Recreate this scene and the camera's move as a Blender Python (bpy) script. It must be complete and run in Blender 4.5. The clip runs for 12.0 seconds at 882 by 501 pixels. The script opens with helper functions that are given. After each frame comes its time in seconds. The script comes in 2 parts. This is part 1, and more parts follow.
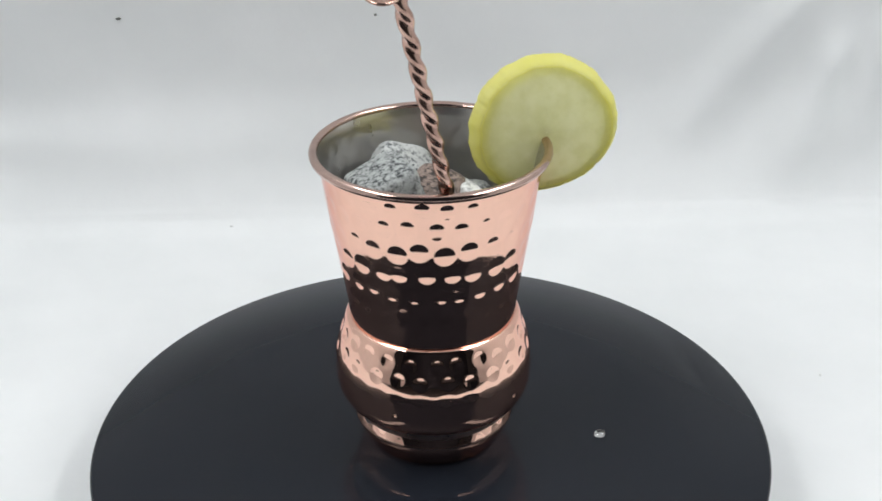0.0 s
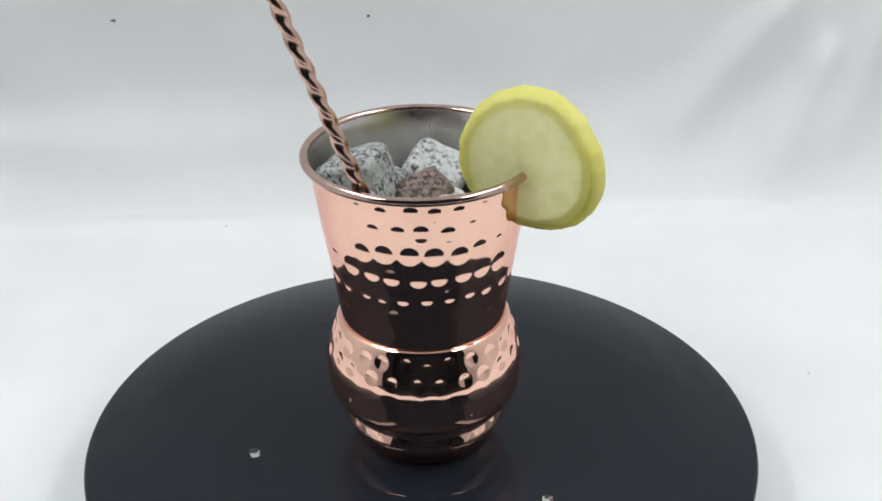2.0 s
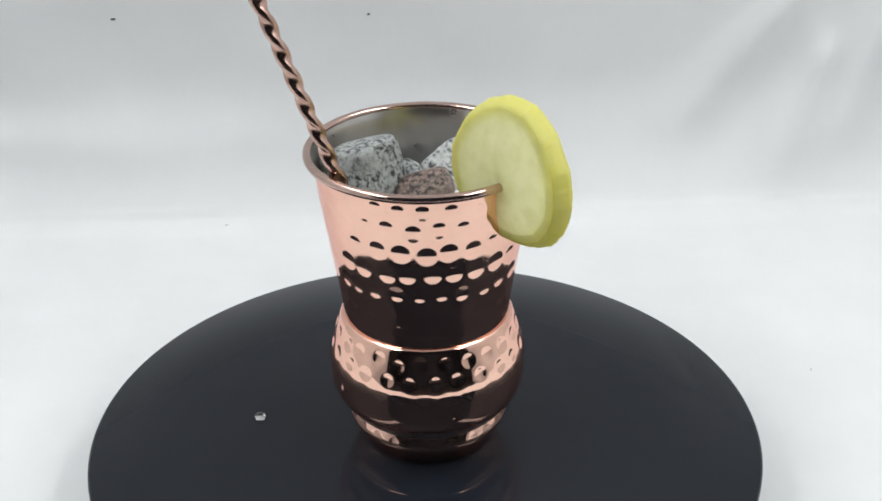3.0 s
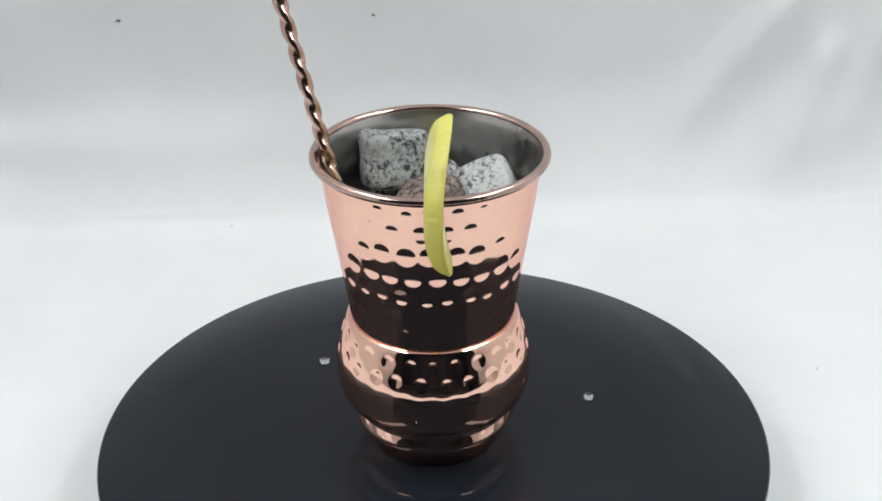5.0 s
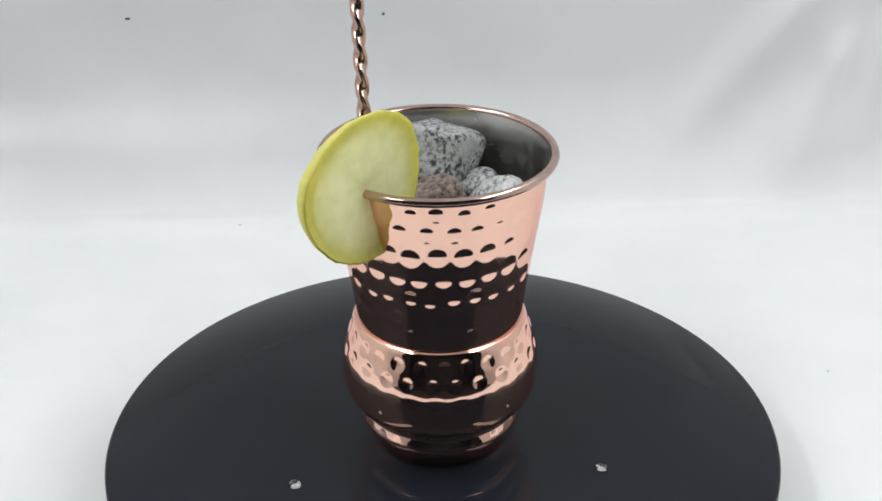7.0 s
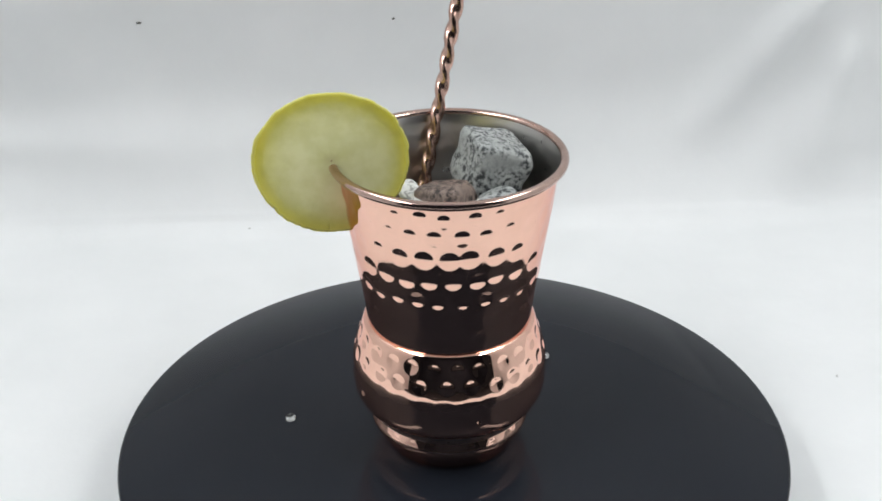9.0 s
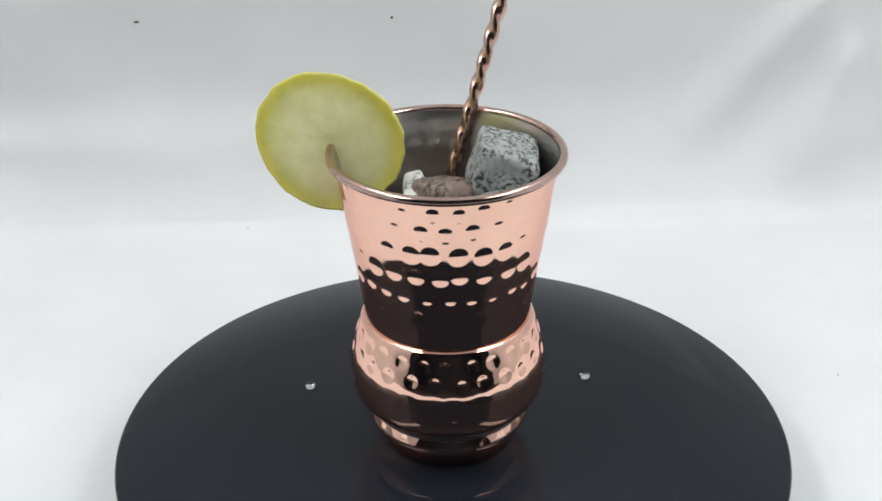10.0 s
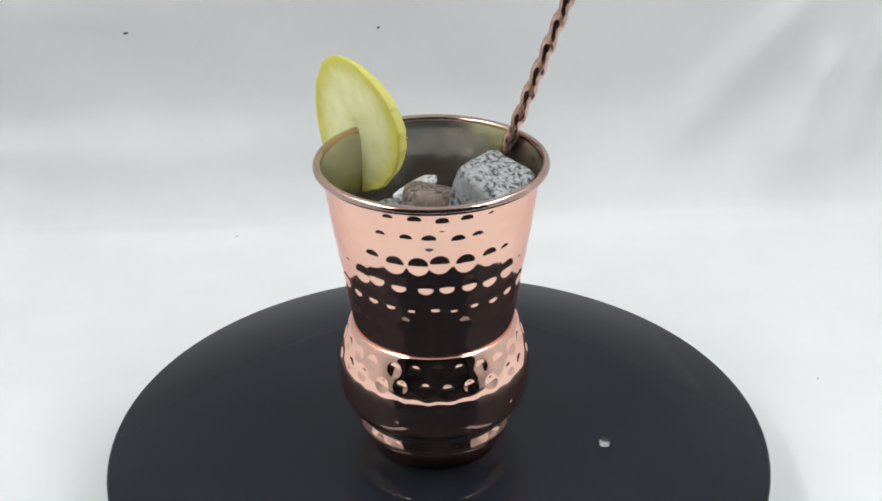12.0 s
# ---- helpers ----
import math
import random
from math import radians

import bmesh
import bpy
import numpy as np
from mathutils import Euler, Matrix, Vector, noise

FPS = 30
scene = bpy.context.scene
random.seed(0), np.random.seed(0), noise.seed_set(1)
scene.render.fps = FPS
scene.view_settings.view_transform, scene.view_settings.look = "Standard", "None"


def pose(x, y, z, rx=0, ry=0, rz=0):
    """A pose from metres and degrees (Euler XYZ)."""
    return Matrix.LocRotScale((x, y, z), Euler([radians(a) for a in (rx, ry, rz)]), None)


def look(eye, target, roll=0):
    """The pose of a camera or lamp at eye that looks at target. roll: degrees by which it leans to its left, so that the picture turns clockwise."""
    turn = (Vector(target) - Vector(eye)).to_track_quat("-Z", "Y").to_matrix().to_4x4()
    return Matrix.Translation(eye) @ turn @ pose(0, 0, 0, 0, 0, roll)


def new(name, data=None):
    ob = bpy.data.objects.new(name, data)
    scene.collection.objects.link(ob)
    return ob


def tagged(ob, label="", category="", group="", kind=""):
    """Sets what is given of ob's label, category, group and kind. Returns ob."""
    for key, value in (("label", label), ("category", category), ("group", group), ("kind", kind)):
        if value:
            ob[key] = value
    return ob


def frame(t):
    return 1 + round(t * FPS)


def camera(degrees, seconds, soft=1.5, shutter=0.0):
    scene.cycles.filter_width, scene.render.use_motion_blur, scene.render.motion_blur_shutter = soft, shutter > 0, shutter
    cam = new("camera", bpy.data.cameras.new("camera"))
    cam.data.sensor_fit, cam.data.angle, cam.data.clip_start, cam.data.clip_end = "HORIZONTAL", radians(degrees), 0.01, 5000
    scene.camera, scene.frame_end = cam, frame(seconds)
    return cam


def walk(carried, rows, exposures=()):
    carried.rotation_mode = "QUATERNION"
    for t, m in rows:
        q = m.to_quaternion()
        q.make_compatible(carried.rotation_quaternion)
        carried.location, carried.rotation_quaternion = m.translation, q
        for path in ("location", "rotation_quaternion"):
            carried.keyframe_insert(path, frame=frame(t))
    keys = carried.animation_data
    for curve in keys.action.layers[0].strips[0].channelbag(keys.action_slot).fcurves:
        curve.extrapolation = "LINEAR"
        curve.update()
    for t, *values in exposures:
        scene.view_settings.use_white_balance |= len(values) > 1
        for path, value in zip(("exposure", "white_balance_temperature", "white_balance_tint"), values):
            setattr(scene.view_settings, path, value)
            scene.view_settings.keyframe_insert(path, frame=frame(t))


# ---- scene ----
cam = camera(37.04, 12.0, soft=1.7)
PATH = [
    (0, look((-0.0096, -0.4306, 0.3075), (0.0061, 0.0112, 0.0739), -0.53)),
    (0.5, look((-0.0072, -0.4324, 0.3093), (0.0071, 0.0090, 0.0747), -0.60)),
    (1, look((-0.0067, -0.4334, 0.3089), (0.0074, 0.0086, 0.0756), -0.64)),
    (1.5, look((-0.0084, -0.4333, 0.3081), (0.0077, 0.0090, 0.0755), -0.62)),
    (2, look((-0.0061, -0.4352, 0.3109), (0.0097, 0.0061, 0.0765), -0.63)),
    (2.5, look((-0.0092, -0.4334, 0.3084), (0.0089, 0.0084, 0.0749), -0.68)),
    (3, look((-0.0101, -0.4354, 0.3095), (0.0081, 0.0060, 0.0753), -0.68)),
    (5, look((-0.0152, -0.4358, 0.3115), (0.0046, 0.0051, 0.0765), -0.75)),
    (5.5, look((-0.0165, -0.4343, 0.3111), (0.0025, 0.0068, 0.0764), -0.77)),
    (6, look((-0.0177, -0.4333, 0.3104), (0.0006, 0.0078, 0.0756), -0.73)),
    (6.5, look((-0.0185, -0.4325, 0.3105), (-0.0002, 0.0081, 0.0749), -0.65)),
    (7, look((-0.0177, -0.4332, 0.3110), (0.0005, 0.0075, 0.0756), -0.59)),
    (9, look((-0.0217, -0.4346, 0.3126), (-0.0042, 0.0067, 0.0781), -0.52)),
    (9.5, look((-0.0232, -0.4342, 0.3094), (-0.0049, 0.0078, 0.0763), -0.53)),
    (10, look((-0.0216, -0.4334, 0.3089), (-0.0037, 0.0087, 0.0760), -0.56)),
    (10.5, look((-0.0219, -0.4360, 0.3130), (-0.0021, 0.0058, 0.0797), -0.57)),
    (11, look((-0.0226, -0.4406, 0.3153), (-0.0022, 0.0028, 0.0850), -0.41)),
    (11.5, look((-0.0186, -0.4423, 0.3164), (0.0006, 0.0011, 0.0861), -0.49)),
    (12, look((-0.0186, -0.4405, 0.3160), (0.0020, 0.0017, 0.0834), -0.66)),
]
walk(cam, PATH)

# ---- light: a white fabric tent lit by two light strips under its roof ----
FLOOR_Z = -0.026
AXIS = (0.0004, 0.0)  # of the motor
TURN = -20.30  # degrees a second, clockwise from above
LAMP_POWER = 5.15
world = bpy.data.worlds.new("world")
scene.world = world
world.use_nodes = True
world.node_tree.nodes["Background"].inputs[0].default_value = (0.55, 0.6, 0.68, 1)
world.node_tree.nodes["Background"].inputs[1].default_value = 0.022
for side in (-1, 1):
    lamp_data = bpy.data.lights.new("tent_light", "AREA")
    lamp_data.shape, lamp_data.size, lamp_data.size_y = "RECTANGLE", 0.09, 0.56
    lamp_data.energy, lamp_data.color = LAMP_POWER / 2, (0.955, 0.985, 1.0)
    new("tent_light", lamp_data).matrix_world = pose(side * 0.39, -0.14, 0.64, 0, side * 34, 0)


# ---- materials ----
def material(name):
    m = bpy.data.materials.new(name)
    m.use_nodes = True
    return m, m.node_tree, m.node_tree.nodes["Principled BSDF"]


def node(nt, kind, **values):
    n = nt.nodes.new(kind)
    for key, value in values.items():
        n.inputs[key].default_value = value
    return n


def ramp(nt, fac, stops):
    r = nt.nodes.new("ShaderNodeValToRGB")
    while len(r.color_ramp.elements) < len(stops):
        r.color_ramp.elements.new(0.5)
    for e, (p, c) in zip(r.color_ramp.elements, stops):
        e.position, e.color = p, (*c, 1)
    nt.links.new(fac, r.inputs[0])
    return r.outputs[0]


def grey(v):
    return (v, v, v)


def coords(nt):
    return nt.nodes.new("ShaderNodeTexCoord").outputs["Object"]


def tex_noise(nt, scale, detail=4, rough=0.55):
    n = node(nt, "ShaderNodeTexNoise", Scale=scale, Detail=detail, Roughness=rough)
    nt.links.new(coords(nt), n.inputs["Vector"])
    return n.outputs["Fac"]


def bump(nt, bsdf, height, strength, distance):
    b = node(nt, "ShaderNodeBump", Strength=strength, Distance=distance)
    nt.links.new(height, b.inputs["Height"])
    nt.links.new(b.outputs[0], bsdf.inputs["Normal"])


def metal(name, colour, dark, rough_lo, rough_hi, scale=60, relief=0.00002, edge=(1, 1, 1)):
    m, nt, b = material(name)
    b.inputs["Metallic"].default_value = 1
    f = tex_noise(nt, scale)
    nt.links.new(ramp(nt, f, [(0.3, dark), (0.62, colour)]), b.inputs["Base Color"])
    b.inputs["Specular Tint"].default_value = (*edge, 1)
    nt.links.new(ramp(nt, tex_noise(nt, scale * 3), [(0.3, grey(rough_lo)), (0.75, grey(rough_hi))]), b.inputs["Roughness"])
    bump(nt, b, tex_noise(nt, 180, 2), 0.25, relief)
    return m


COPPER = metal("polished_copper", (0.95, 0.60, 0.475), (0.93, 0.575, 0.45), 0.035, 0.075, 60, 0.00004, (0.86, 0.68, 0.68))
COPPER_SPOON = metal("spoon_copper", (0.66, 0.43, 0.355), (0.48, 0.30, 0.245), 0.17, 0.27, 200)
COPPER_DULL = metal("dull_copper", (0.61, 0.43, 0.37), (0.51, 0.36, 0.31), 0.12, 0.22, 120)
STEEL = metal("brushed_steel", (0.58, 0.56, 0.54), (0.55, 0.53, 0.51), 0.27, 0.32, 40, 0.00002)


def cloth():
    m, nt, b = material("white_cloth")
    nt.links.new(ramp(nt, tex_noise(nt, 9, 5), [(0.3, (0.80, 0.81, 0.81)), (0.65, (0.865, 0.87, 0.87))]), b.inputs["Base Color"])
    b.inputs["Roughness"].default_value = 0.85
    bump(nt, b, tex_noise(nt, 45, 6), 0.35, 0.0012)
    return m


def black_glass():
    m, nt, b = material("black_glass")
    nt.links.new(ramp(nt, tex_noise(nt, 14, 6), [(0.3, (0.0136, 0.0158, 0.0214)), (0.7, (0.0152, 0.0176, 0.0236))]), b.inputs["Base Color"])
    nt.links.new(ramp(nt, tex_noise(nt, 22, 5), [(0.3, grey(0.03)), (0.75, grey(0.06))]), b.inputs["Roughness"])
    b.inputs["IOR"].default_value = 1.28
    return m


def granite(name, light, mid, dark, bare=0.50):
    m, nt, b = material(name)
    v = node(nt, "ShaderNodeTexNoise", Scale=560, Detail=3, Roughness=0.6, Distortion=0.3)
    d = node(nt, "ShaderNodeTexNoise", Scale=75, Detail=4, Roughness=0.6)
    c = coords(nt)
    nt.links.new(c, v.inputs["Vector"])
    nt.links.new(c, d.inputs["Vector"])
    speck = ramp(nt, v.outputs["Fac"], [(0.41, dark), (0.48, mid), (0.62, light), (0.75, light)])
    patch = ramp(nt, d.outputs["Fac"], [(bare, grey(0.0)), (bare + 0.12, grey(0.8))])
    mix = nt.nodes.new("ShaderNodeMix")
    mix.data_type = "RGBA"
    nt.links.new(patch, mix.inputs[0])
    nt.links.new(speck, mix.inputs[6])
    mix.inputs[7].default_value = (*[0.75 * a + 0.25 * q for a, q in zip(light, mid)], 1)
    nt.links.new(mix.outputs[2], b.inputs["Base Color"])
    b.inputs["Roughness"].default_value = 0.55
    bump(nt, b, v.outputs["Fac"], 0.5, 0.0006)
    return m


GRANITE = granite("grey_granite", (0.42, 0.435, 0.42), (0.24, 0.25, 0.245), (0.03, 0.034, 0.036))
GRANITE_BROWN = granite("brown_granite", (0.30, 0.225, 0.19), (0.15, 0.108, 0.09), (0.04, 0.03, 0.027))
GRANITE_PALE = granite("pale_granite", (0.56, 0.57, 0.555), (0.37, 0.38, 0.375), (0.06, 0.065, 0.07), 0.43)
GRANITE_WHITE = granite("white_granite", (0.78, 0.78, 0.75), (0.70, 0.70, 0.67), (0.34, 0.34, 0.33))


def lemon_material(name, lo, hi, scale, rough, relief, transmit):
    m, nt, b = material(name)
    f = tex_noise(nt, scale, 5)
    nt.links.new(ramp(nt, f, [(0.3, lo), (0.68, hi)]), b.inputs["Base Color"])
    b.inputs["Roughness"].default_value = rough
    bump(nt, b, tex_noise(nt, scale * 3, 3), 0.5, relief)
    glow = nt.nodes.new("ShaderNodeBsdfTranslucent")
    glow.inputs["Color"].default_value = (*hi, 1)
    mix = node(nt, "ShaderNodeMixShader", Fac=transmit)
    nt.links.new(b.outputs[0], mix.inputs[1])
    nt.links.new(glow.outputs[0], mix.inputs[2])
    nt.links.new(mix.outputs[0], nt.nodes["Material Output"].inputs["Surface"])
    return m


RIND = lemon_material("lemon_rind", (0.96, 0.93, 0.30), (0.98, 0.96, 0.46), 160, 0.38, 0.0007, 0.55)


def lemon_flesh():
    m, nt, b = material("lemon_flesh")
    xyz = nt.nodes.new("ShaderNodeSeparateXYZ")
    nt.links.new(coords(nt), xyz.inputs[0])

    def calc(op, one, two):
        n = nt.nodes.new("ShaderNodeMath")
        n.operation = op
        for slot, value in ((0, one), (1, two)):
            if isinstance(value, (int, float)):
                n.inputs[slot].default_value = value
            else:
                nt.links.new(value, n.inputs[slot])
        return n.outputs[0]

    x, z = xyz.outputs["X"], xyz.outputs["Z"]
    radius = calc("POWER", calc("ADD", calc("MULTIPLY", x, x), calc("MULTIPLY", z, z)), 0.5)
    wobble = calc("MULTIPLY", calc("SUBTRACT", tex_noise(nt, 120, 3), 0.5), 1.6)
    angle = calc("ADD", calc("ARCTAN2", z, x), wobble)
    cell = calc("ABSOLUTE", calc("SINE", calc("MULTIPLY", angle, 4.5), 0.0), 0.0)
    far = calc("ADD", calc("DIVIDE", radius, 0.0275), calc("MULTIPLY", calc("SUBTRACT", tex_noise(nt, 90, 2), 0.5), 0.10))
    ring = ramp(nt, far, [(0.0, (0.80, 0.78, 0.52)), (0.12, (0.92, 0.92, 0.64)), (0.38, (0.99, 0.98, 0.74)), (0.70, (0.99, 0.98, 0.72)), (0.80, (0.98, 0.97, 0.64)), (0.88, (0.975, 0.955, 0.52)), (0.97, (0.97, 0.93, 0.34))])
    veins = ramp(nt, cell, [(0.0, grey(0.985)), (0.75, grey(1.0))])
    mix = nt.nodes.new("ShaderNodeMix")
    mix.data_type, mix.blend_type = "RGBA", "MULTIPLY"
    mix.inputs[0].default_value = 1
    nt.links.new(ring, mix.inputs[6])
    nt.links.new(veins, mix.inputs[7])
    blotch = nt.nodes.new("ShaderNodeMix")
    blotch.data_type, blotch.blend_type = "RGBA", "MULTIPLY"
    blotch.inputs[0].default_value = 1
    nt.links.new(mix.outputs[2], blotch.inputs[6])
    nt.links.new(ramp(nt, tex_noise(nt, 150, 3), [(0.36, (0.93, 0.93, 0.85)), (0.60, (1.0, 1.0, 1.0))]), blotch.inputs[7])
    tone = blotch.outputs[2]
    nt.links.new(tone, b.inputs["Base Color"])
    b.inputs["Roughness"].default_value = 0.3
    bump(nt, b, tex_noise(nt, 320, 3), 0.5, 0.0005)
    glow = nt.nodes.new("ShaderNodeBsdfTranslucent")
    nt.links.new(tone, glow.inputs["Color"])
    blend = node(nt, "ShaderNodeMixShader", Fac=0.72)
    nt.links.new(b.outputs[0], blend.inputs[1])
    nt.links.new(glow.outputs[0], blend.inputs[2])
    nt.links.new(blend.outputs[0], nt.nodes["Material Output"].inputs["Surface"])
    return m


FLESH = lemon_flesh()


# Clear rubber of the three domed pads on the platter.
def water():
    m, nt, b = material("water")
    b.inputs["Transmission Weight"].default_value = 1
    b.inputs["Roughness"].default_value = 0.0
    b.inputs["IOR"].default_value = 1.45
    return m


def plain(name, lo, hi, rough, scale=20):
    m, nt, b = material(name)
    nt.links.new(ramp(nt, tex_noise(nt, scale), [(0.3, lo), (0.7, hi)]), b.inputs["Base Color"])
    b.inputs["Roughness"].default_value = rough
    return m


CLOTH = cloth()
FABRIC = plain("tent_fabric", (0.76, 0.76, 0.76), (0.84, 0.84, 0.84), 0.9, 7)
GLASS = black_glass()
CLEAR_RUBBER = water()
ROOM = plain("dark_stand_in", (0.034, 0.040, 0.056), (0.050, 0.058, 0.078), 0.9, 3)
PLASTIC = plain("black_plastic", (0.02, 0.02, 0.022), (0.03, 0.03, 0.032), 0.5)
LINT_PALE = plain("pale_lint", (0.66, 0.66, 0.65), (0.72, 0.72, 0.70), 0.9, 900)
LINT = plain("dark_lint", (0.10, 0.10, 0.095), (0.17, 0.165, 0.15), 0.9, 900)


# ---- mesh helpers ----
def mesh_object(name, verts, faces, mat, smooth=True):
    me = bpy.data.meshes.new(name)
    me.from_pydata([tuple(v) for v in verts], [], faces)
    if smooth:
        me.polygons.foreach_set("use_smooth", [True] * len(me.polygons))
    me.materials.append(mat)
    me.update()
    return new(name, me)


def part(name, verts, faces, mat, parent, label="", smooth=True):
    ob = mesh_object(name, verts, faces, mat, smooth)
    ob.parent = parent
    return tagged(ob, label)


def thing(name, label, category, group="", kind=""):
    return tagged(new(name), label, category, group, kind)


def grid_faces(nu, nv, wrap_u=True):
    faces = []
    for j in range(nv - 1):
        for i in range(nu if wrap_u else nu - 1):
            k = (i + 1) % nu
            faces.append((j * nu + i, j * nu + k, (j + 1) * nu + k, (j + 1) * nu + i))
    return faces


def smoothed(points, count):
    """A smooth profile through the points, evenly stepped along its length."""
    p = [Vector(q) for q in points]
    p = [2 * p[0] - p[1]] + p + [2 * p[-1] - p[-2]]
    fine = []
    for i in range(1, len(p) - 2):
        for s in range(24):
            u = s / 24
            a, b, c, d = p[i - 1:i + 3]
            fine.append(0.5 * (2 * b + (c - a) * u + (2 * a - 5 * b + 4 * c - d) * u * u + (3 * b - a - 3 * c + d) * u ** 3))
    fine.append(p[-2])
    lengths = [0.0]
    for a, b in zip(fine, fine[1:]):
        lengths.append(lengths[-1] + (b - a).length)
    at = np.linspace(0, lengths[-1], count)
    return np.stack([np.interp(at, lengths, [q[k] for q in fine]) for k in (0, 1)], 1)


def revolve(profile, segments):
    a = np.arange(segments) * 2 * math.pi / segments
    verts = []
    for r, z in profile:
        verts += list(zip(r * np.cos(a), r * np.sin(a), np.full(segments, z)))
    return verts, grid_faces(segments, len(profile))


# ---- hammered dents: rows of round hollows, staggered ----
dent_rng = np.random.RandomState(7)


def dent_rows(heights, count, size, depth, start=0.0):
    rows = []
    for k, z in enumerate(heights):
        phase = start + 0.5 * (k % 2)
        rows.append((z, count, size, depth, phase, dent_rng.normal(0, 0.06, count), dent_rng.normal(0, 0.0004, count), dent_rng.uniform(0.90, 1.12, count)))
    return rows


UPPER_DENTS = []
for z, size, depth, phase in ((0.1140, 0.0032, 0.00018, 0.10), (0.1064, 0.0037, 0.00030, 0.66), (0.0972, 0.0037, 0.00027, 0.10), (0.0882, 0.0037, 0.00028, 0.35), (0.0794, 0.0035, 0.00029, 0.77), (0.0702, 0.0034, 0.00014, 0.25), (0.0618, 0.0033, 0.00012, 0.75)):
    UPPER_DENTS += dent_rows((z,), 27, size, depth, phase)
LOWER_DENTS = dent_rows((0.0502,), 25, 0.0029, 0.00048) + dent_rows((0.0438,), 25, 0.0028, 0.00040, 0.5) + dent_rows((0.0372, 0.0330, 0.0220), 27, 0.0034, 0.00006)
FOOT_DENTS = dent_rows((0.0151, 0.0124), 24, 0.0026, 0.00014)


def dented(profile, segments, rows, share=1.0):
    a = np.arange(segments) * 2 * math.pi / segments
    verts = []
    for r, z in profile:
        push = np.zeros(segments)
        for zr, count, size, depth, phase, shift, lift, force in rows:
            if abs(z - zr) > size * 1.4:
                continue
            u = a / (2 * math.pi) * count - phase
            for near in (np.floor(u), np.floor(u) + 1):
                k = near.astype(int) % count
                du = (u - near - shift[k]) * 2 * math.pi * r / count
                s = (du ** 2 + (z - zr - lift[k]) ** 2) / size ** 2
                push = np.maximum(push, depth * force[k] * np.clip(1 - s, 0, 1) ** 1.2)
        rr = r - push * share
        verts += list(zip(rr * np.cos(a), rr * np.sin(a), np.full(segments, z)))
    return verts, grid_faces(segments, len(profile))


# ---- the tent: one sheet for floor and back, side sheets, roof ----
CLOTH_POINTS = []


def backdrop_sheet():
    profile = []
    for y in np.linspace(-0.245, 0.222, 54):
        profile.append((y, FLOOR_Z, 0.0))
    for k in range(1, 13):
        u = k / 12 * radians(62)
        profile.append((0.222 + 0.022 * math.sin(u), FLOOR_Z + 0.022 * (1 - math.cos(u)), u))
    y, z, u = profile[-1]
    for k in range(1, 130):
        lean = radians(62) + radians(42) * min(1, k / 14)
        y, z = y + 0.0055 * math.cos(lean), z + 0.0055 * math.sin(lean)
        profile.append((y, z, lean))
    xs = np.linspace(-0.46, 0.46, 185)
    verts, faces = [], []
    for y, z, lean in profile:
        for x in xs:
            h = 0.0012 * noise.noise((x * 7, y * 6, z * 6 + 3)) + 0.0005 * noise.noise((x * 24, y * 20, z * 20))
            if lean > 0.8:
                h += 0.0045 * noise.noise((x * 4 + 4, z * 9, 1.5)) + 0.0014 * noise.noise((x * 9 + z * 8, z * 12, 7.0))
                up, west = max(0.0, min(1.0, (z - 0.02) / 0.09)), max(0.0, min(1.0, (0.06 - x) / 0.28))
                h += 0.010 * up * up * west - 0.004 * up * (1 - west)
                for x0, z0, x1, z1, wide, high in ((0.229, 0.062, 0.218, 0.018, 0.012, 0.0115), (0.200, 0.092, 0.165, 0.040, 0.011, 0.0075), (0.262, 0.085, 0.250, 0.030, 0.011, 0.0080), (-0.24, 0.024, -0.13, 0.018, 0.016, 0.0045), (-0.10, 0.024, 0.02, 0.018, 0.018, 0.0018)):
                    dx, dz = x1 - x0, z1 - z0
                    length = math.hypot(dx, dz)
                    s = ((x - x0) * dx + (z - z0) * dz) / length ** 2
                    off = ((x - x0) * dz - (z - z0) * dx) / length
                    end = math.exp(-(max(0, -s * 2.5, s - 1) * length / 0.03) ** 2)
                    h += high * math.exp(-(off / (wide * (0.7 + 0.8 * max(0, min(1, s))))) ** 2) * end
            verts.append((x, y - h * math.sin(lean), z + h * math.cos(lean)))
    ob = mesh_object("backdrop", verts, grid_faces(len(xs), len(profile), False), CLOTH)
    CLOTH_POINTS.append(np.array(verts))
    return tagged(ob, "white cloth sweep with a soft fold and faint wrinkles", "backdrop", kind="structure")


def slab(name, lo, hi, mat, label, category, kind="structure"):
    bm = bmesh.new()
    bmesh.ops.create_cube(bm, size=1)
    for v in bm.verts:
        v.co = [l + (c + 0.5) * (h - l) for c, l, h in zip(v.co, lo, hi)]
    me = bpy.data.meshes.new(name)
    bm.to_mesh(me)
    bm.free()
    me.materials.append(mat)
    return tagged(new(name, me), label, category, kind=kind)


backdrop_sheet()
slab("wall_east", (0.462, -0.42, -0.10), (0.472, 0.40, 0.76), FABRIC, "white fabric side of a light tent", "wall")
slab("wall_west", (-0.472, -0.42, -0.10), (-0.462, 0.40, 0.76), FABRIC, "white fabric side of a light tent", "wall")
slab("ceiling", (-0.472, -0.42, 0.762), (0.472, 0.40, 0.772), CLOTH, "white fabric roof of a light tent", "ceiling")
slab("floor", (-0.9, -0.9, -0.075), (0.9, 0.6, -0.045), PLASTIC, "dark table under the cloth", "floor")
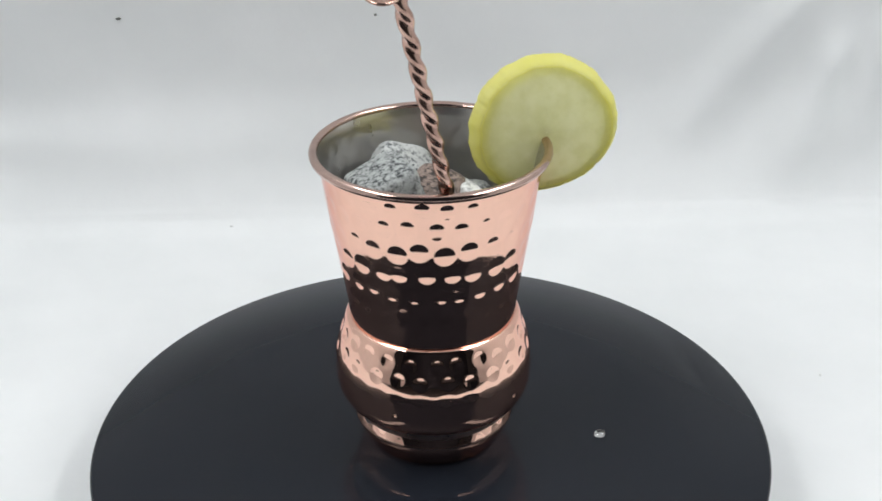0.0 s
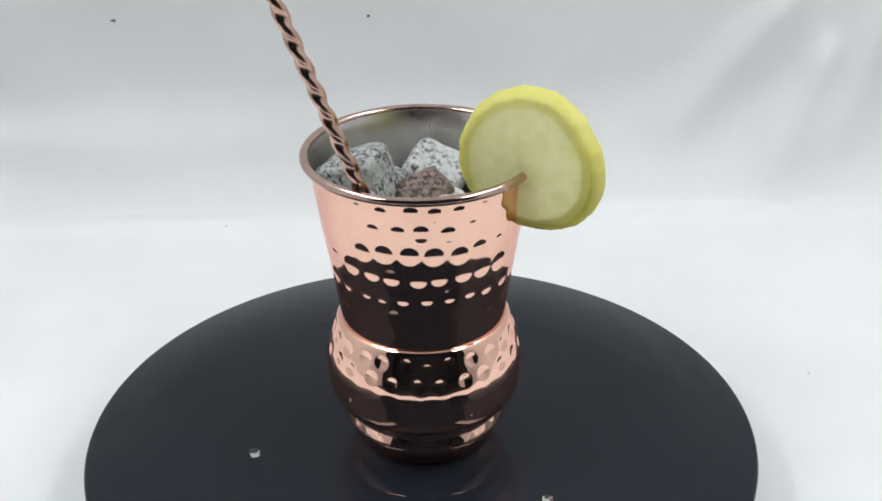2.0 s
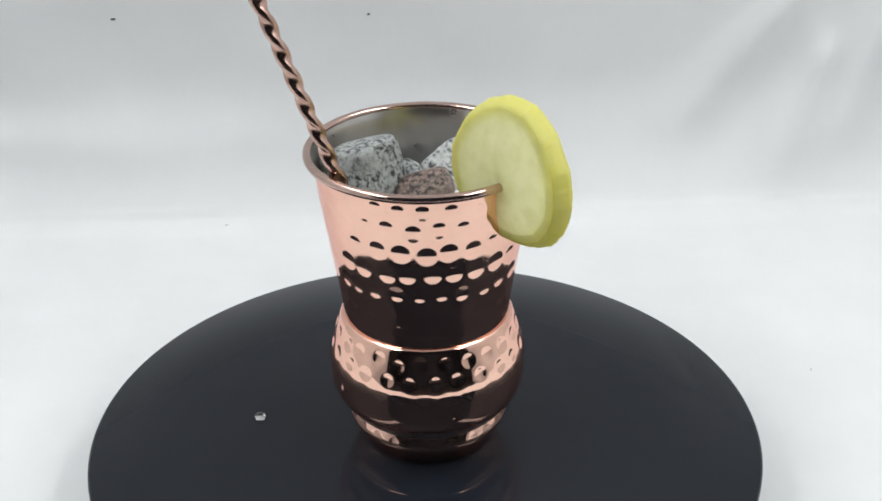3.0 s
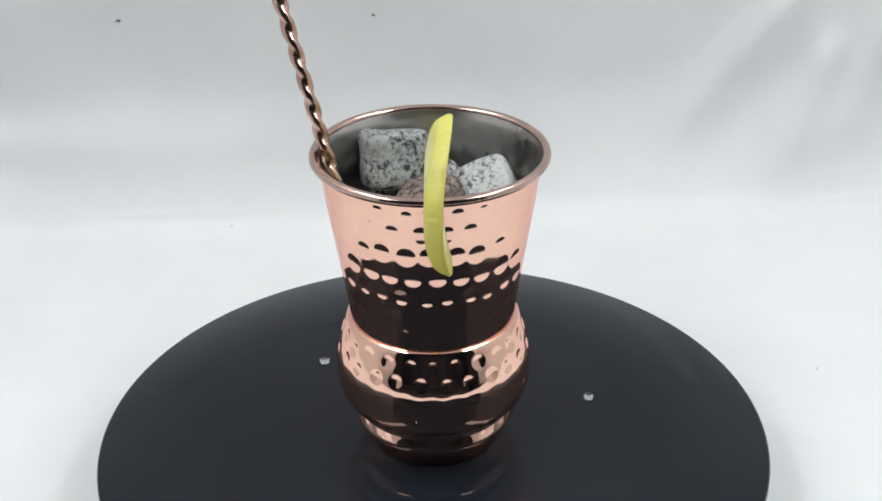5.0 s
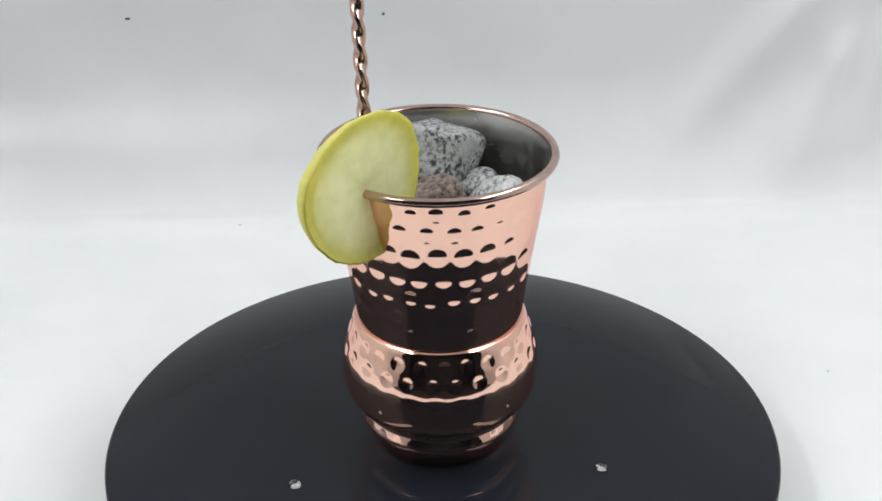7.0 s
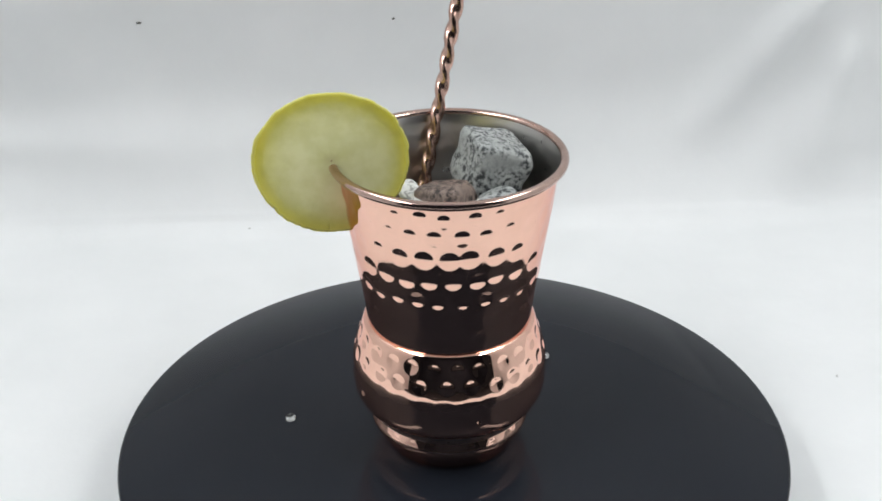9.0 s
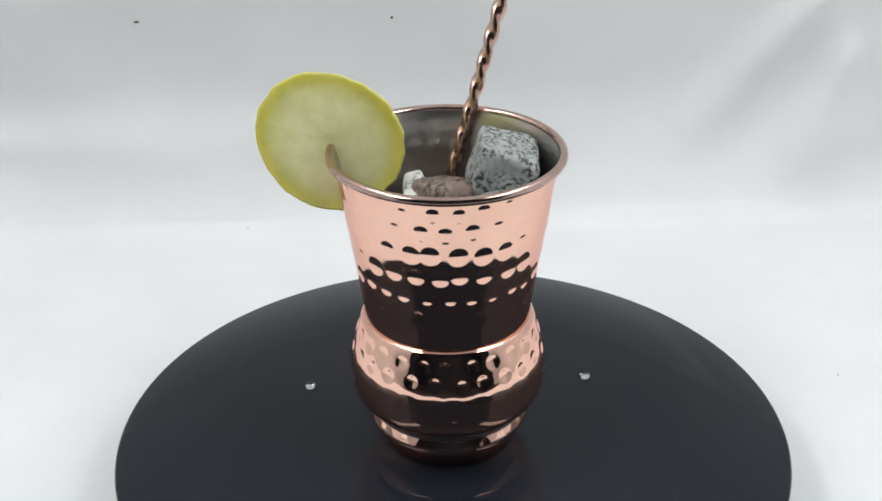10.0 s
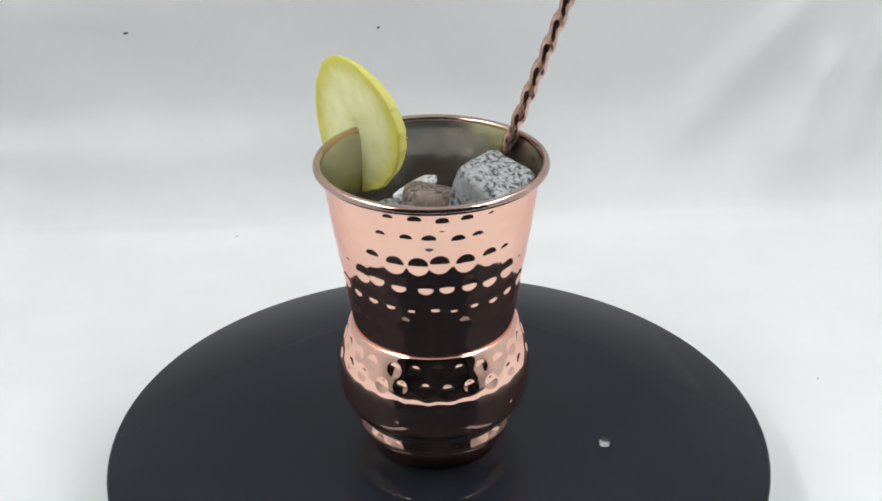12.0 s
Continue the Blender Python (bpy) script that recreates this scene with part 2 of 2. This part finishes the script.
# Added panel, out of view: keeps the copper's reflection of the open front dark.
slab("dark_panel", (-1.00, -1.33, -0.045), (1.00, -1.30, 1.10), ROOM, "added dark panel behind the camera, standing in for the unseen room", "wall")

MOVING = []  # things that ride on the platter, with their pose at the start


# ---- turntable ----
DISC_R = 0.1326


def turntable():
    base = thing("turntable", "round black glass turntable, turning slowly", "turntable")
    edge = [(0.0005, -0.006), (DISC_R - 0.002, -0.006), (DISC_R - 0.0006, -0.0055), (DISC_R, -0.0045), (DISC_R, -0.0012), (DISC_R - 0.0004, -0.0004), (DISC_R - 0.0012, 0.0), (0.09, 0.0), (0.04, 0.0), (0.0005, 0.0)]
    v, f = revolve(edge, 240)
    part("platter", v, f, GLASS, base, "glossy black glass disc")
    v, f = revolve([(0.0005, FLOOR_Z), (0.058, FLOOR_Z), (0.060, FLOOR_Z + 0.002), (0.060, -0.009), (0.058, -0.006), (0.0005, -0.006)], 64)
    part("base", v, f, PLASTIC, base, "black plastic motor base")
    MOVING.append((base, pose(0.0006, 0.0001, 0)))


turntable()

# ---- tumbler ----
MUG = Vector((0.0020, 0.0008, 0.0))
BODY_OUT = [(0.0312, 0.0550), (0.0318, 0.0605), (0.0331, 0.0700), (0.0347, 0.0800), (0.0362, 0.0895), (0.0374, 0.0970), (0.0389, 0.1080), (0.0395, 0.1125), (0.0400, 0.1155), (0.0405, 0.1180), (0.0409, 0.1200)]
LOWER_OUT = [(0.0310, 0.0557), (0.0320, 0.0554), (0.0330, 0.0540), (0.0344, 0.0500), (0.0357, 0.0458), (0.0368, 0.0418), (0.0374, 0.0385), (0.0376, 0.0350), (0.0375, 0.0305), (0.0371, 0.0264), (0.0360, 0.0231), (0.0344, 0.0207), (0.0325, 0.0191), (0.0307, 0.0180), (0.0296, 0.0172), (0.0292, 0.0164), (0.0294, 0.0154), (0.0300, 0.0138), (0.0306, 0.0121), (0.0308, 0.0111), (0.0305, 0.0098), (0.0292, 0.0071), (0.0274, 0.0044), (0.0261, 0.0020), (0.0252, 0.0004), (0.0238, 0.0002)]


def tumbler():
    cup = thing("tumbler", "hammered polished copper tumbler with steel lining on the platter", "tumbler")
    seg = 27 * 16
    v, f = dented(smoothed(BODY_OUT, 130), seg, UPPER_DENTS)
    part("upper_body", v, f, COPPER, cup, "tapered hammered copper wall")
    lower = smoothed(LOWER_OUT, 150)
    waist = int(np.argmax(lower[:, 1] < 0.0164))
    v, f = dented(lower[:waist + 1], seg, LOWER_DENTS + FOOT_DENTS)
    part("bulb", v, f, COPPER, cup, "round hammered copper bulge")
    v, f = dented(lower[waist:], seg, LOWER_DENTS + FOOT_DENTS)
    part("foot_ring", v, f, COPPER, cup, "flared copper foot")
    ring = [(0.0419 + 0.00160 * math.cos(k * math.pi / 8), 0.1206 + 0.00160 * math.sin(k * math.pi / 8)) for k in range(17)]
    v, f = revolve(ring, 240)
    part("rim", v, f, COPPER_DULL, cup, "rolled copper lip")
    inner = [(r - 0.0010, z) for r, z in reversed(BODY_OUT)]
    inner[0] = (0.0406, 0.1212)
    v, f = dented(smoothed(inner, 120), seg, UPPER_DENTS, 0.8)
    part("lining", v, f, STEEL, cup, "brushed steel inside wall")
    low = [(r - 0.0010, z) for r, z in LOWER_OUT[:11]] + [(0.030, 0.0150), (0.022, 0.0105), (0.012, 0.0100), (0.0004, 0.0100)]
    v, f = revolve(smoothed(low, 60), 128)
    part("lining_bottom", v, f, STEEL, cup)
    MOVING.append((cup, Matrix.Translation(MUG) @ pose(0, 0, 0, 0, 0, -5.5)))


tumbler()


# ---- lemon slice on the lip ----
def lemon():
    slice_ = thing("lemon_slice", "pale yellow lemon slice slit onto the copper lip", "lemon slice")
    R, half, slit, bevel = 0.0270, 0.0032, 0.00002, 0.055
    n = 260

    def angle(k, count, r):
        e = math.asin(min(1, slit / r))
        return -math.pi / 2 + e + (2 * math.pi - 2 * e) * k / (count - 1)

    def wob(a):
        return 1 + 0.016 * noise.noise((math.cos(a) * 1.6, math.sin(a) * 1.6, 4)) + 0.020 * noise.noise((math.cos(a) * 5, math.sin(a) * 5, 1)) + 0.010 * noise.noise((math.cos(a) * 14, math.sin(a) * 14, 9)) + 0.006 * noise.noise((math.cos(a) * 31, math.sin(a) * 31, 2))

    def bend(z):
        return 0.0046 * (z / R) ** 2 - 0.0024

    def taper(z):
        return 1.04 - 0.34 * (z / R) ** 2

    def band(section):
        verts = []
        for r, w in section:
            for k in range(n):
                a = angle(k, n, r)
                rr = r * wob(a) * (1 + bevel * w / half)
                z = 0.965 * rr * math.sin(a)
                verts.append((rr * math.cos(a), w * taper(z) + bend(z), z))
        closed = grid_faces(n, len(section), False)
        last = (len(section) - 1) * n
        closed += [(last + i, last + i + 1, i + 1, i) for i in range(n - 1)]
        m = len(section)
        closed += [tuple(j * n for j in range(m)), tuple(j * n + n - 1 for j in reversed(range(m)))]
        return verts, closed

    v, f = band([(R - 0.0027, -half * 0.890), (R - 0.0015, -half * 0.910), (R - 0.0010, -half * 0.90), (R - 0.0003, -half * 0.74), (R, -half * 0.3), (R, half * 0.3), (R - 0.0003, half * 0.74), (R - 0.0010, half * 0.90), (R - 0.0015, half * 0.910), (R - 0.0027, half * 0.890)])
    part("rind", v, f, RIND, slice_, "bright yellow waxy peel")
    v, f = band([(0.0226, -half * 0.892), (0.0236, -half * 0.902), (R - 0.0020, -half * 0.906), (R - 0.0008, -half * 0.904), (R - 0.0007, -half * 0.6), (R - 0.0007, half * 0.6), (R - 0.0008, half * 0.904), (R - 0.0020, half * 0.906), (0.0236, half * 0.902), (0.0226, half * 0.892)])
    part("pith", v, f, FLESH, slice_, "pale yellow ring of pith")
    count, m = 9, 12
    for s in range(count):
        a0 = -math.pi / 2 + 0.0004 + (2 * math.pi - 0.0008) * s / count
        a1 = -math.pi / 2 + 0.0004 + (2 * math.pi - 0.0008) * (s + 1) / count
        rings = [0.0003, 0.004, 0.009, 0.014, 0.0188, 0.0228, 0.0240]
        verts, faces = [], []
        for side in (-1, 1):
            for r in rings:
                for k in range(m + 1):
                    a = a0 + (a1 - a0) * k / m
                    across = 1 - (2 * k / m - 1) ** 4
                    plump = half * (0.90 + 0.010 * across * min(1, r / 0.006) * min(1, (0.0244 - r) / 0.004))
                    rr = r * (1 + (wob(a) - 1) * r / R) * (1 + side * bevel)
                    x, z = rr * math.cos(a), 0.965 * rr * math.sin(a)
                    verts.append((x, side * plump * taper(z) + bend(z), z))
        q, n_r = m + 1, len(rings)
        for side in (0, 1):
            o = side * n_r * q
            for i in range(n_r - 1):
                for k in range(m):
                    f = (o + i * q + k, o + i * q + k + 1, o + (i + 1) * q + k + 1, o + (i + 1) * q + k)
                    faces.append(f if side == 0 else f[::-1])
        part("flesh_segment", verts, faces, FLESH, slice_)
    az = radians(9.0)
    centre = Vector((0.0431, 0.0108, 0.1236))
    MOVING.append((slice_, Matrix.Translation(centre) @ Matrix.Rotation(az, 4, "Z") @ pose(0, 0, 0, -0.5, -5, 0)))


lemon()


# ---- bar spoon ----
def spoon():
    top = thing("bar_spoon", "copper bar spoon with a twisted shaft leaning in the tumbler", "spoon")
    low, high = Vector((0.0065, -0.0361, 0.12)), Vector((-0.0092, -0.0609, 0.20))
    way = (high - low).normalized()
    foot = low - way * 0.112
    length = 0.192
    steps, around, pitch = 420, 32, 0.0195
    verts = []
    for j in range(steps):
        s = length * j / (steps - 1)
        for i in range(around):
            a = 2 * math.pi * i / around
            r = (abs(math.cos(a) / 0.0027) ** 2.6 + abs(math.sin(a) / 0.0019) ** 2.6) ** (-1 / 2.6)
            b = a - 2 * math.pi * s / pitch
            verts.append((r * math.cos(b), r * math.sin(b), s))
    faces = grid_faces(around, steps) + [tuple(range(around))[::-1], tuple((steps - 1) * around + i for i in range(around))]
    part("shaft", verts, faces, COPPER_SPOON, top, "tightly twisted copper rod")
    bowl = []
    nu, nv = 28, 8
    for side in (0, 1):
        for j in range(nv):
            q = (j + 0.5) / nv if side == 0 else 1 - (j + 0.5) / nv
            for i in range(nu):
                a = 2 * math.pi * i / nu
                bowl.append((0.0065 * q * math.cos(a), 0.011 * q * math.sin(a), 0.0030 * q * q + (0.0 if side == 0 else 0.0009)))
    faces = grid_faces(nu, 2 * nv) + [tuple(range(nu))[::-1], tuple((2 * nv - 1) * nu + i for i in range(nu))]
    ob = part("bowl", bowl, faces, COPPER_SPOON, top, "shallow oval copper bowl end")
    turn = way.to_track_quat("Z", "Y").to_matrix().to_4x4()
    m = Matrix.Translation(foot) @ turn
    ob.matrix_basis = m.inverted() @ Matrix.Translation(foot + way * 0.1895 + Vector((-0.0058, 0.001, 0.0))) @ pose(0, 0, 0, 4, 4, 0)
    MOVING.append((top, m))


spoon()


# ---- chilling stones ----
def stone(mat, size, where, turn, label, square=4.0, seed=0):
    n = 14
    verts, index, faces = [], {}, []

    def vertex(p):
        key = tuple(round(c, 5) for c in p)
        if key not in index:
            q = Vector(p)
            length = sum(abs(c) ** square for c in q) ** (1 / square)
            q = q / length
            rough = 1 + 0.075 * noise.noise(q * 1.2 + Vector((seed * 3.1, 0, 0))) + 0.03 * noise.noise(q * 3.4 + Vector((0, seed * 1.7, 0))) + 0.008 * noise.noise(q * 12)
            index[key] = len(verts)
            verts.append([c * s * 0.5 * rough for c, s in zip(q, size)])
        return index[key]

    for axis in range(3):
        for sign in (-1, 1):
            for i in range(n):
                for j in range(n):
                    quad = []
                    for a, b in ((i, j), (i + 1, j), (i + 1, j + 1), (i, j + 1)):
                        p = [0, 0, 0]
                        p[axis] = sign
                        p[(axis + 1) % 3] = 2 * a / n - 1
                        p[(axis + 2) % 3] = 2 * b / n - 1
                        quad.append(vertex(p))
                    faces.append(quad if sign > 0 else quad[::-1])
    ob = mesh_object("chilling_stone", verts, faces, mat)
    tagged(ob, label, "stone", "stones in the tumbler")
    MOVING.append((ob, pose(*where, *turn)))


GREY_LABEL = "speckled grey granite cube with worn corners in the tumbler"
stone(GRANITE, (0.0230, 0.0244, 0.0218), (-0.0139, -0.0154, 0.1100), (-3, -18, 20), GREY_LABEL, 6.5, 1)
stone(GRANITE_PALE, (0.0225, 0.0210, 0.0180), (-0.0085, 0.0212, 0.1008), (28, 24, 20), "pale speckled granite cube tilted on its corner", 6.0, 2)
stone(GRANITE_BROWN, (0.0220, 0.0195, 0.0160), (0.0030, 0.0010, 0.1014), (10, -14, 65), "rough brown granite stone between the grey ones", 4.5, 3)
stone(GRANITE, (0.0160, 0.0140, 0.0130), (-0.0165, 0.0030, 0.1012), (20, 10, 30), "small rounded grey granite stone", 3.0, 4)
stone(GRANITE_WHITE, (0.0078, 0.0210, 0.0042), (0.0150, 0.0006, 0.1046), (-4, 14, 20), "whitish granite chip lying on the pile", 3.5, 5)
LOWER = ((0.015, 0.013, 0.088), (-0.016, 0.004, 0.084), (0.012, -0.013, 0.086), (-0.006, -0.016, 0.088), (0.002, 0.019, 0.082), (0.012, 0.006, 0.066), (-0.010, 0.008, 0.062), (-0.004, -0.012, 0.066), (0.010, 0.010, 0.043), (-0.012, -0.004, 0.040), (0.006, -0.012, 0.044), (0.0, 0.014, 0.022), (-0.012, -0.010, 0.021), (0.013, 0.0, 0.022))
for k, place in enumerate(LOWER):
    stone((GRANITE, GRANITE_BROWN)[k % 3 == 2], (0.0225, 0.0215, 0.0225), place, (k * 23 % 40, k * 17 % 30, k * 31), "granite cube deep in the tumbler", 4.0, 10 + k)


# ---- clear rubber pads on the platter, a third of a turn apart ----
def drop(radius, bearing, size, seed):
    nu, nv = 28, 9
    verts = []
    for j in range(nv):
        q = j / (nv - 1) * math.pi / 2
        for i in range(nu):
            a = 2 * math.pi * i / nu
            w = 1 + 0.10 * noise.noise((math.cos(a), math.sin(a), seed))
            verts.append((size * w * max(0.02, math.cos(q)) * math.cos(a), size * w * max(0.02, math.cos(q)) * math.sin(a), 0.72 * size * math.sin(q) + 0.0002))
    faces = grid_faces(nu, nv) + [tuple(range(nu))[::-1], tuple((nv - 1) * nu + i for i in range(nu))]
    ob = mesh_object("clear_pad", verts, faces, CLEAR_RUBBER)
    tagged(ob, "clear rubber pad on the black glass", "water drop", "drops on the platter")
    MOVING.append((ob, pose(radius * math.cos(radians(bearing)), radius * math.sin(radians(bearing)), 0)))


drop(0.0675, 353.4, 0.0024, 1)
drop(0.0670, 233.8, 0.0025, 2)
drop(0.0669, 114.1, 0.0023, 3)


# ---- specks of lint on the cloth ----
def speck(where, turn, size, seed, mat=LINT_PALE, tone="pale"):
    n = 10
    verts = []
    for z, s in ((0.0, 1.0), (0.0003, 0.8)):
        for i in range(n):
            a = 2 * math.pi * i / n
            w = s * (1 + 0.5 * noise.noise((math.cos(a) * 2, math.sin(a) * 2, seed)))
            verts.append((size * 1.4 * w * math.cos(a), size * 0.7 * w * math.sin(a), z))
    ob = mesh_object("lint", verts, grid_faces(n, 2) + [tuple(range(n))[::-1], tuple(range(n, 2 * n))], mat)
    tagged(ob, "tiny " + tone + " speck of lint on the white cloth", "lint")
    x, y, z = where
    sheet = CLOTH_POINTS[0]
    if turn[0] > 45:
        y = sheet[np.argmin((sheet[:, 0] - x) ** 2 + (sheet[:, 2] - z) ** 2), 1] - 0.0003
    else:
        z = sheet[np.argmin((sheet[:, 0] - x) ** 2 + (sheet[:, 1] - y) ** 2), 2] + 0.0003
    ob.matrix_world = pose(x, y, z, *turn)


speck((-0.0188, 0.2516, 0.0942), (90, 0, 40), 0.0011, 1, LINT, "dark")
speck((-0.1520, 0.2519, 0.0965), (90, 0, 10), 0.0010, 2, LINT, "dark")
speck((0.2264, 0.1826, -0.0258), (0, 0, 20), 0.0006, 3)
speck((0.1812, 0.0681, -0.0263), (0, 0, 70), 0.0008, 4)
speck((-0.1032, 0.2319, -0.0243), (28, 0, 0), 0.0007, 5)


def motions():
    """Everything on the platter turns with it."""
    times = [k * 0.2 for k in range(61)]
    for ob, start in MOVING:
        walk(ob, [(t, pose(*AXIS, 0) @ Matrix.Rotation(radians(TURN * t), 4, "Z") @ start) for t in times])


motions()
